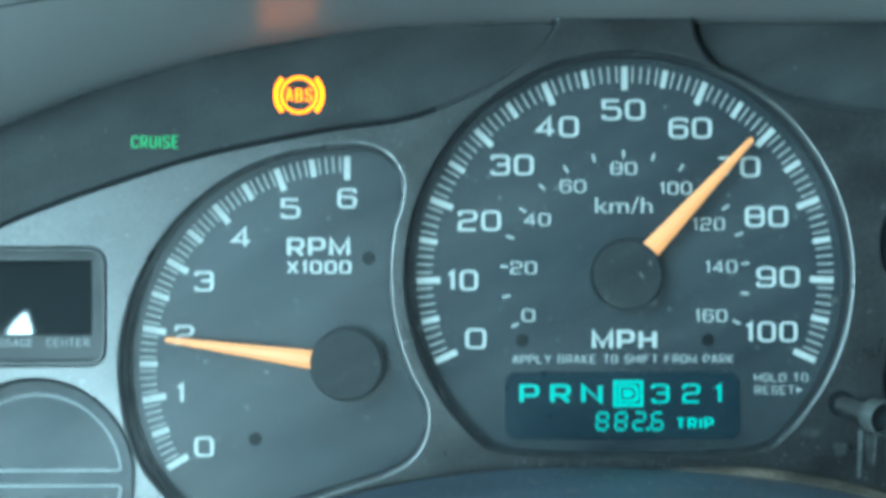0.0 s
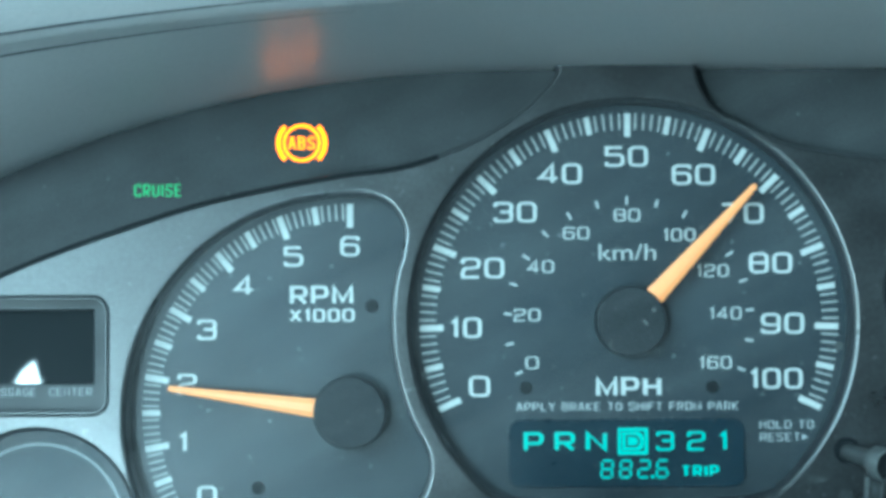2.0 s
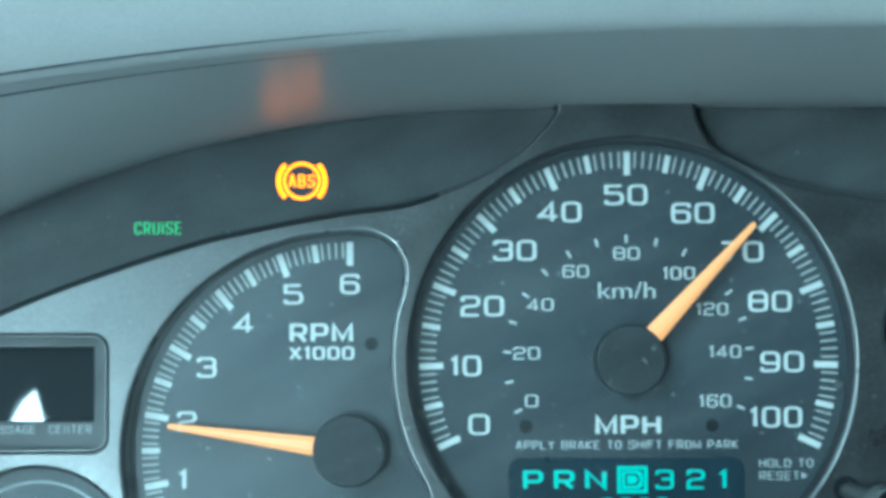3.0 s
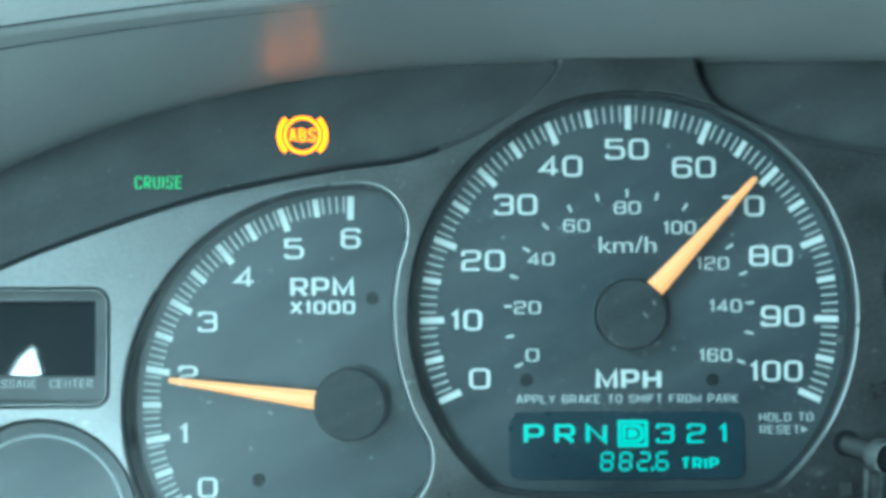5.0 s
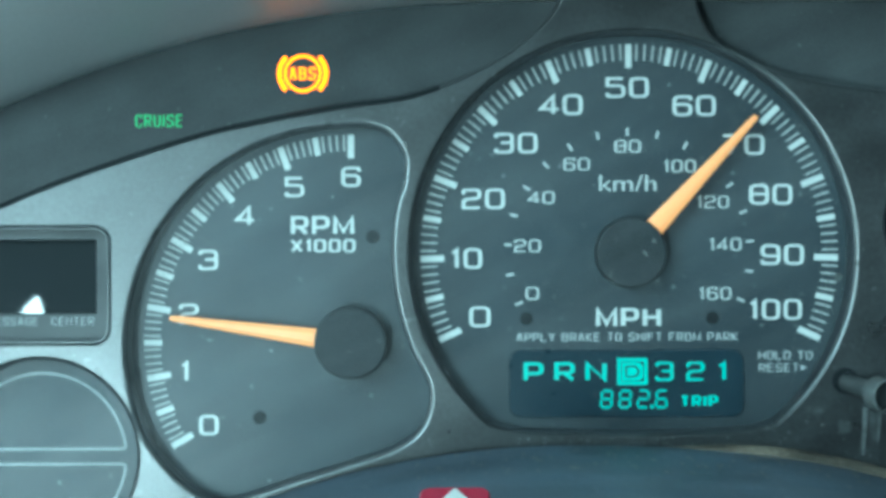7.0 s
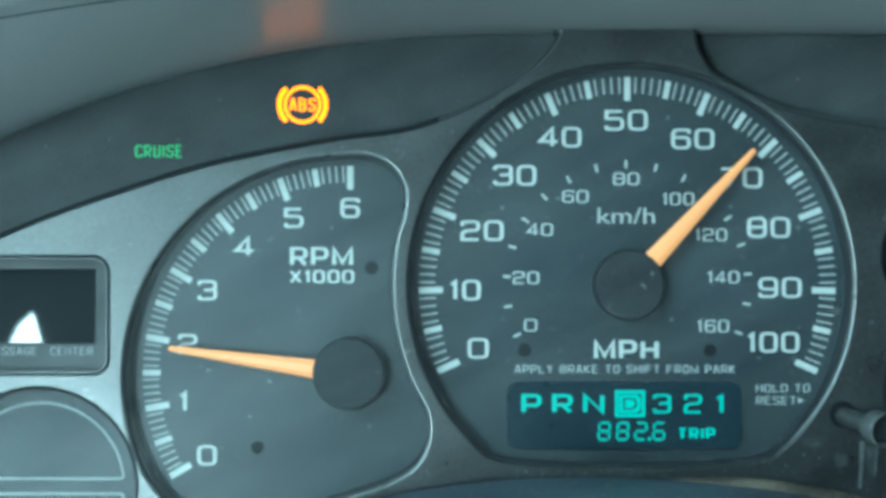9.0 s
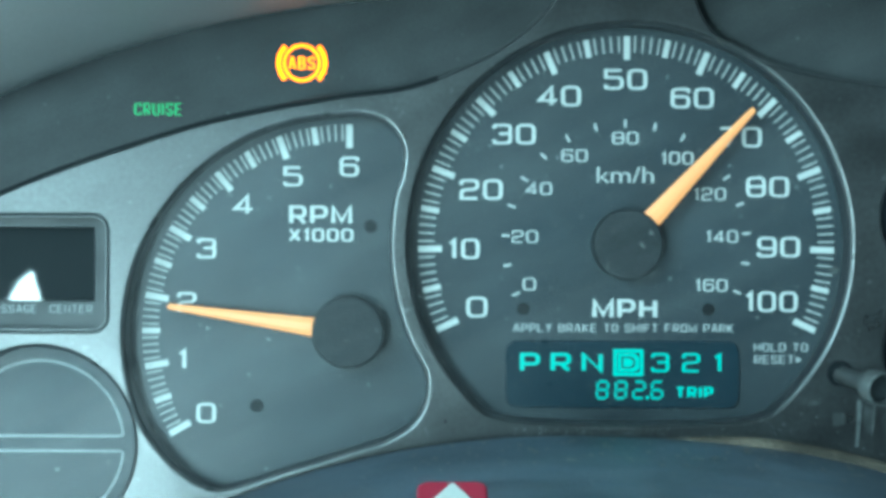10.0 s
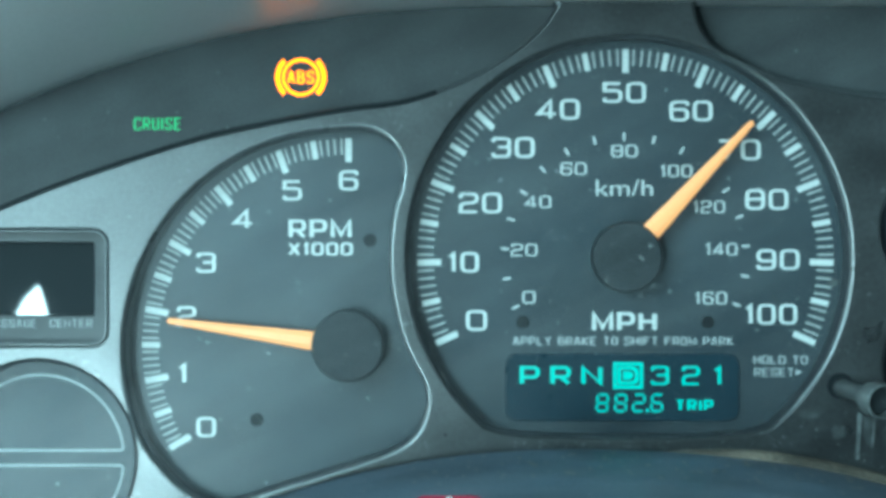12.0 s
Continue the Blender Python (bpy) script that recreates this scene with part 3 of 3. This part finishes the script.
def needle(centre, angle, parent, r0, r1, w0, w1, d=4.6):
    bm = bmesh.new()
    sect = []
    for r, w, h in ((r0, w0, 1.2), (r0 + 0.6, w0, 1.6), ((r0 + r1) / 2, (w0 + w1) / 2, 1.3), (r1 - 0.5, w1, 0.9), (r1, w1 * 0.5, 0.7)):
        sect.append([bm.verts.new(p) for p in ((r, -w / 2, 0), (r, w / 2, 0), (r, w / 2, h * 0.6), (r, w * 0.2, h), (r, -w * 0.2, h), (r, -w / 2, h * 0.6))])
    for a, b in zip(sect, sect[1:]):
        for i in range(6):
            bm.faces.new((a[i], a[(i + 1) % 6], b[(i + 1) % 6], b[i]))
    bm.faces.new(sect[0])
    bm.faces.new(sect[-1][::-1])
    bm.transform(Matrix.Translation(at(*centre, d)) @ Matrix.Rotation(radians(90), 4, "X") @ Matrix.Rotation(radians(angle), 4, "Z") @ Matrix.Scale(0.001, 4))
    return part("needle", bm, NEEDLE, parent, "pale orange tapered needle")


def pin(u, v, parent, r=1.7):
    mesh = to_face(disc(r, 0.5, 0.25, 24), u, v, 0)
    return mesh_part("stop_pin", mesh, CAP, parent, "small black stop pin")


def dial_plate(name, loop, label, category, d=0.0):
    mesh = to_face(plate([loop], 3.0), 0, 0, d - 1.5)
    return tagged(mesh_part(name, mesh, DIAL), label, category)


def lens(loop, parent):
    """The clear cover in an opening of the bezel, letting daylight through."""
    ob = mesh_part("lens", to_face(plate([loop], 0.4), 0, 0, BEZEL_D - 1.4), LENS, parent, "clear plastic lens with dust and faint smears")
    ob.visible_shadow = False
    return ob


def speedometer():
    dial = dial_plate("speedometer", arc(SP[0], SP[1], 57.6, 0, 357, 120), "round dark speedometer dial with white miles-per-hour marks", "speedometer")
    big, mid, thin, small = tick_mesh(6.1, 1.62), tick_mesh(4.6, 1.45), tick_mesh(4.2, 0.42), tick_mesh(2.1, 0.65)
    for mph in range(101):
        angle = 90 + (50 - mph) * 2.288
        kind, mat = (big, WHITE) if mph % 10 == 0 else (mid, WHITE) if mph % 5 == 0 else (thin, THIN_WHITE)
        put_tick(kind, mat, SP, R_TICK, angle, dial)
    for kmh in range(0, 161, 10):
        put_tick(small, THIN_WHITE, SP, 32.4, 90 + (50 - kmh / 1.609) * 2.288, dial)
    spots = {0: (-38.7, -16.4), 10: (-42.1, -1.3), 20: (-37.7, 14.1), 30: (-29.2, 28.5), 40: (-17.5, 38.4), 50: (-0.3, 42.8),
             60: (17.0, 38.0), 70: (29.5, 27.9), 80: (36.7, 15.0), 90: (39.6, -0.6), 100: (37.8, -14.8)}
    for n, (u, v) in spots.items():
        dial_write("numeral", str(n), SP[0] + u, SP[1] + v, 5.3, (5.5, 11.2, 13.6)[len(str(n)) - 1] if n != 10 else 8.1, 0.98, dial)
    inner = {0: (-25.1, -10.4), 20: (-26.3, 1.9), 40: (-22.7, 14.4), 60: (-13.5, 23.0), 80: (-0.3, 27.6), 100: (13.2, 22.4), 120: (21.7, 13.1),
             140: (24.9, 2.1), 160: (22.2, -10.6)}
    for n, (u, v) in inner.items():
        dial_write("numeral", str(n), SP[0] + u, SP[1] + v, 3.3, (3.5, 6.9, 8.4)[len(str(n)) - 1], 0.62, dial, THIN_WHITE)
    write("unit_lettering", "km/h", 47.1, 16.0, 4.2, 14.8, dial, THIN_WHITE, 0.0)
    dial_write("unit_lettering", "MPH", 47.1, -18.8, 5.0, 16.9, 1.2, dial)
    dial_write("notice_lettering", "APPLY BRAKE TO SHIFT FROM PARK", 46.8, -23.8, 2.2, 57.3, 0.4, dial, GREY_INK)
    dial_write("notice_lettering", "HOLD TO", 87.7, -28.7, 2.2, 14.0, 0.4, dial, GREY_INK)
    dial_write("notice_lettering", "RESET", 86.0, -31.9, 2.2, 10.4, 0.4, dial, GREY_INK)
    mesh_part("arrow_mark", to_face(plate([[(0, -0.8), (1.7, 0), (0, 0.8)]], 0.06), 91.6, -31.9, 0.06), GREY_INK, dial)
    pin(20.7, -18.9, dial)
    pin(68.8, -18.9, dial)
    needle(SP, 47.2, dial, 8.6, 47.6, 4.9, 1.5)
    cap = mesh_part("needle_cap", to_face(disc(9.1, 6.4, 0.9), *SP, 0.3), CAP, dial, "round black needle cap")
    mesh_part("cap_face", to_face(disc(8.95, 0.6, 0.5), *SP, 6.5), CAP_FACE, cap, "dusty worn face")
    lens(speed_loop(), dial)
    return dial


def tachometer():
    loop = arc(TA[0], TA[1], 58.0, 60, 262, 80) + [(2, -80), (6, -40), (-8, -20), (-11, 0), (-6, 20)]
    dial = dial_plate("tachometer", loop, "dark tachometer dial with white thousands marks", "tachometer")
    big, mid, thin = tick_mesh(6.1, 1.66), tick_mesh(4.6, 1.5), tick_mesh(4.2, 0.44)
    for n in range(61):
        kind, mat = (big, WHITE) if n % 10 == 0 else (mid, WHITE) if n % 5 == 0 else (thin, THIN_WHITE)
        put_tick(kind, mat, TA, 53.6, 210 - 2 * n, dial)
    for n in range(7):
        a = radians(210 - 20 * n)
        dial_write("numeral", str(n), TA[0] + 42.7 * math.cos(a) - (1.0 if n == 1 else 0.0), TA[1] + 42.7 * math.sin(a), 5.2, 5.1 if n != 1 else 2.4, 0.98, dial)
    dial_write("unit_lettering", "RPM", -31.9, 5.3, 4.9, 16.4, 1.1, dial)
    dial_write("unit_lettering", "X1000", -31.8, 0.1, 3.4, 16.8, 0.8, dial)
    pin(-18.9, 2.4, dial)
    pin(-48.3, -44.2, dial)
    needle(TA, 172.0, dial, 8.8, 46.8, 4.7, 1.4)
    cap = mesh_part("needle_cap", to_face(disc(9.3, 6.8, 0.9), *TA, 0.3), CAP, dial, "round black needle cap")
    mesh_part("cap_face", to_face(disc(9.15, 0.6, 0.5), *TA, 6.9), CAP_FACE, cap, "dusty worn face")
    lens(tach_loop(), dial)
    return dial


speedometer()
tachometer()


def small_gauge():
    dial = dial_plate("oil_pressure_gauge", arc(POD[0], POD[1], 27.0, 0, 357, 80), "dark twin half-round gauge with grey outlines", "gauge", -0.3)
    c = (-104.4, -54.2)
    for sign in (1, -1):
        chord = 2.0 if sign > 0 else 1.9
        a = math.degrees(math.asin(chord / 21.6))
        loop = soften(arc(*c, 21.6, a, 180 - a, 40) if sign > 0 else arc(*c, 21.6, 180 + a, 360 - a, 40), 1.6)
        mesh_part("outline", to_face(wire([(x, y) for x, y in loop], 0.33, True), 0, 0, 0.05), LINE_INK, dial, "thin pale outline")
    lens(lifted(arc(POD[0], POD[1], 24.1, 0, 357, 80)), dial)
    return dial


small_gauge()
for name, u, v in (("fuel_gauge", 124.4, 4.8), ("temperature_gauge", 124.9, -29.0)):
    dial_plate(name, arc(u, v, 16.9, 0, 355, 60), "dark small round gauge at the cluster's end", "gauge")


# ---- gear and trip display ----
def seven_segments(digit, w, h, t):
    """The lit bars of one digit, each a mesh of its own."""
    on = {"8": "abcdefg", "2": "abged", "6": "acdefg"}[digit]
    seg = {"a": ((0, h / 2), (w - t, t)), "d": ((0, -h / 2), (w - t, t)), "g": ((0, 0), (w - t, t)), "f": ((-w / 2, h / 4), (t, h / 2 - t)),
           "b": ((w / 2, h / 4), (t, h / 2 - t)), "e": ((-w / 2, -h / 4), (t, h / 2 - t)), "c": ((w / 2, -h / 4), (t, h / 2 - t))}
    for k in on:
        (x, y), (sx, sy) = seg[k]
        bm = bmesh.new()
        for q in bmesh.ops.create_cube(bm, size=1)["verts"]:
            q.co = (x + q.co.x * sx + 0.08 * y, y + q.co.y * sy, q.co.z * 0.1)
        mesh = bpy.data.meshes.new("digit_segment")
        bm.to_mesh(mesh)
        bm.free()
        yield mesh


def bowed(w, h, r):
    """A box with rounded corners on its right, like a letter D."""
    return arc(w / 2 - r, h / 2 - r, r, 0, 90, 6) + [(-w / 2, h / 2), (-w / 2, -h / 2)] + arc(w / 2 - r, r - h / 2, r, 270, 360, 6)


def gear_display():
    mesh = to_face(plate([rounded(0, 0, 60.6, 17.4, 3.0)], 0.8, 0.2), 46.5, -35.8, 0.45)
    ob = tagged(mesh_part("gear_display", mesh, SCREEN), "dark glass display with lit teal gear letters and trip", "display")
    face = 0.9
    for ch, u, w in (("P", 22.5, 5.2), ("R", 30.5, 5.3), ("N", 38.6, 5.5), ("3", 56.3, 4.7), ("2", 64.3, 4.7), ("1", 71.3, 2.3)):
        dial_write("gear_letter", ch, u, -32.7, 4.9, w, 1.12 if ch in "PRN" else 0.85, ob, TEAL, face, "lit teal letter")
    for name, w, h, hole, label in (("gear_frame", 7.8, 6.9, (6.0, 5.2), "lit teal box round the chosen gear"), ("gear_letter", 5.5, 4.7, (3.7, 3.1), "lit teal letter D"),
                                    ("gear_bar", 2.7, 2.2, None, "lit teal core of the letter")):
        bow = 0.4 if name == "gear_frame" else 1.5
        loops = [bowed(w, h, min(bow, w / 2.2))] + ([bowed(*hole, min(bow, hole[0] / 2.2))[::-1]] if hole else [])
        mesh_part(name, to_face(plate(loops, 0.1), 48.0, -32.7, face), TEAL, ob, label)
    for ch, u in (("8", 41.3), ("8", 46.1), ("2", 50.8), ("6", 55.5)):
        for mesh in seven_segments(ch, 2.7, 4.3, 0.54):
            mesh_part("digit_segment", to_face(mesh, u, -39.8, face), TEAL, ob)
    mesh_part("decimal_point", to_face(plate([rounded(0, 0, 0.75, 0.9, 0.2)], 0.1), 53.0, -41.8, face), TEAL, ob)
    dial_write("trip_lettering", "TRIP", 65.2, -40.4, 2.9, 9.8, 0.8, ob, TEAL, face, "lit teal letters")
    return ob


gear_display()


# ---- telltales ----
def telltales():
    mesh = to_face(plate([telltale_left()], 3.0), 0, 0, -1.5)
    left = tagged(mesh_part("telltale_panel", mesh, PANEL), "black telltale window with lit brake and cruise lamps", "warning panel")
    mesh = to_face(plate([telltale_right()], 3.0), 0, 0, -1.5)
    tagged(mesh_part("telltale_panel", mesh, PANEL), "black unlit telltale window", "warning panel")
    u, v = -36.9, 44.7
    ring = plate([arc(0, 0, 4.9, 0, 357, 48), arc(0, 0, 4.15, 0, 357, 48)[::-1]], 0.08)
    mesh_part("brake_ring", to_face(ring, u, v, 0.06), AMBER, left, "lit amber ring")
    for a in (0, 180):
        loop = arc(0, 0, 6.6, a - 45, a + 45, 20) + arc(0, 0, 5.4, a + 45, a - 45, 20)
        mesh_part("brake_shoe", to_face(plate([loop], 0.08), u, v, 0.06), AMBER, left, "lit amber arc")
    dial_write("telltale_lettering", "ABS", u, v, 3.3, 6.9, 0.52, left, AMBER, 0.06, "lit amber letters")
    dial_write("telltale_lettering", "CRUISE", -74.1, 32.6, 3.2, 12.3, 0.46, left, GREEN, 0.06, "lit green letters")
    return left


telltales()


# ---- message centre ----
def message_center():
    ob = empty_thing("message_center", -112.0, -8.9)
    frame_loop = [rounded(-114.2, -9.8, 57.2, 29.8, 3.8), rounded(-114.9, -7.6, 49.8, 18.9, 0.5)[::-1]]
    mesh_part("frame", to_face(plate(frame_loop, 3.0, 0.3), 0, 0, 1.5), FRAME, ob, "dark grey inner frame")
    mesh_part("pane", to_face(plate([rounded(0, 0, 51.6, 20.4, 0.5)], 0.6), -114.9, -7.6, 0.3), GLOSS, ob, "glossy black display pane")
    dial_write("message_lettering", "MESSAGE", -111.4, -19.1, 2.1, 13.2, 0.36, ob, FAINT_INK, 3.06, "grey letters")
    dial_write("message_lettering", "CENTER", -96.0, -19.1, 2.1, 11.0, 0.36, ob, FAINT_INK, 3.06, "grey letters")
    return tagged(ob, "recessed black message display with grey lettering", "display")


message_center()


# ---- trip reset knob ----
def trip_knob():
    ob = empty_thing("trip_reset_knob", 101.6, -35.2, 9)
    lean = Matrix.Translation(at(101.6, -35.2, 8.5)) @ (at(107.2, -37.2, 32) - at(101.6, -35.2, 8.5)).to_track_quat("Z", "Y").to_matrix().to_4x4() @ Matrix.Scale(0.001, 4)

    def along(mesh, d):
        mesh.transform(lean @ Matrix.Translation((0, 0, d)))
        return mesh

    mesh_part("stem", along(disc(2.25, 18, 0.3, 32), 0), KNOB, ob, "dark grey stem")
    # collar is paler than the stem, its bright arc put into the colour
    ring = plate([arc(0, 0, 4.3, 0, 352, 44), arc(0, 0, 3.75, 0, 352, 44)[::-1]], 6.5, 0.25, 3)
    mesh_part("collar", along(ring, 21.0), PALE_GREY, ob, "worn grey collar, paler for its highlight")
    mesh_part("tip", along(disc(3.75, 3.0, 0.8, 32), 17.6), CAP_FACE, ob, "black hollow tip")
    # flat black disc stands in for the dark hole round the stem
    mesh_part("hole_shade", to_face(disc(3.3, 0.3, 0.1, 40), 101.2, -34.8, 9.0), CAP, ob, "black disc for the shaded hole round the stem")
    return tagged(ob, "grey plastic trip reset knob on the bezel", "knob")


trip_knob()


# ---- steering column cover and hazard switch ----
def column_cover():
    bm = bmesh.new()
    rows = []
    for d, drop in ((11.0, 6.0), (11.5, 1.2), (13.0, 0.2), (15.0, 0.0), (30, 0.6), (60, 1.6), (100, 3.0), (150, 5.0), (200, 9.0), (250, 20.0)):
        rows.append([bm.verts.new(at(31 + x, column_top(x) - drop, d)) for x in range(-130, 131, 5)])
    for a, b in zip(rows, rows[1:]):
        for i in range(len(a) - 1):
            bm.faces.new((a[i], a[i + 1], b[i + 1], b[i]))
    rim = [e for e in bm.edges if e.is_boundary]
    out = bmesh.ops.extrude_edge_only(bm, edges=rim)
    for q in out["geom"]:
        if isinstance(q, bmesh.types.BMVert):
            q.co.z -= 0.05
    ob = part("steering_column_cover", bm, COLUMN, None, smooth=True)
    lip = wire([(31 + x, column_top(x) - 0.8 - max(0.0, 50 - x) * 0.06) for x in range(-16, 97, 4)], 3.1, flat=0.9, taper=14)
    mesh_part("lip", to_face(lip, 0, 0, 14.0), DUSTY, ob, "dusty tan worn lip")
    rnd, spots = random.Random(12), []
    for k in range(200):
        x, d = rnd.uniform(-40, 95), rnd.uniform(16, 60)
        spots.append((31 + x, column_top(x) - 0.6 * (d - 15) / 15 + 0.04 if d < 30 else column_top(x) - 0.6 - (d - 30) / 30 + 0.04, d))
    settled_dust(spots, ob, PALE_GREY, 0.6, True)
    return tagged(ob, "dusty dark blue-grey plastic steering column cover", "column cover")


column_cover()


def hazard_switch():
    """A button on the column's top, tipped a little towards the seat."""
    ob = empty_thing("hazard_switch", 1.2, -52, 131)
    lean = Matrix.Translation(at(1.2, -49.6, 131.0)) @ Matrix.Rotation(radians(24), 4, "X") @ Matrix.Translation((0, 0, -0.003)) @ Matrix.Scale(0.001, 4)
    mesh = plate([rounded(0, 0, 13.6, 10.4, 2.4)], 6.0, 0.6, 3)
    mesh.transform(lean)
    mesh_part("button", mesh, RED, ob, "red button")
    tri = plate([soften([(-4.8, -3.9), (4.8, -3.9), (0, 4.4)], 0.7)], 0.3)
    tri.transform(lean @ Matrix.Translation((0, 0, 3.1)))
    mesh_part("triangle", tri, WHITE, ob, "white triangle")
    return tagged(ob, "red hazard button with a white triangle on the column", "hazard switch")


hazard_switch()
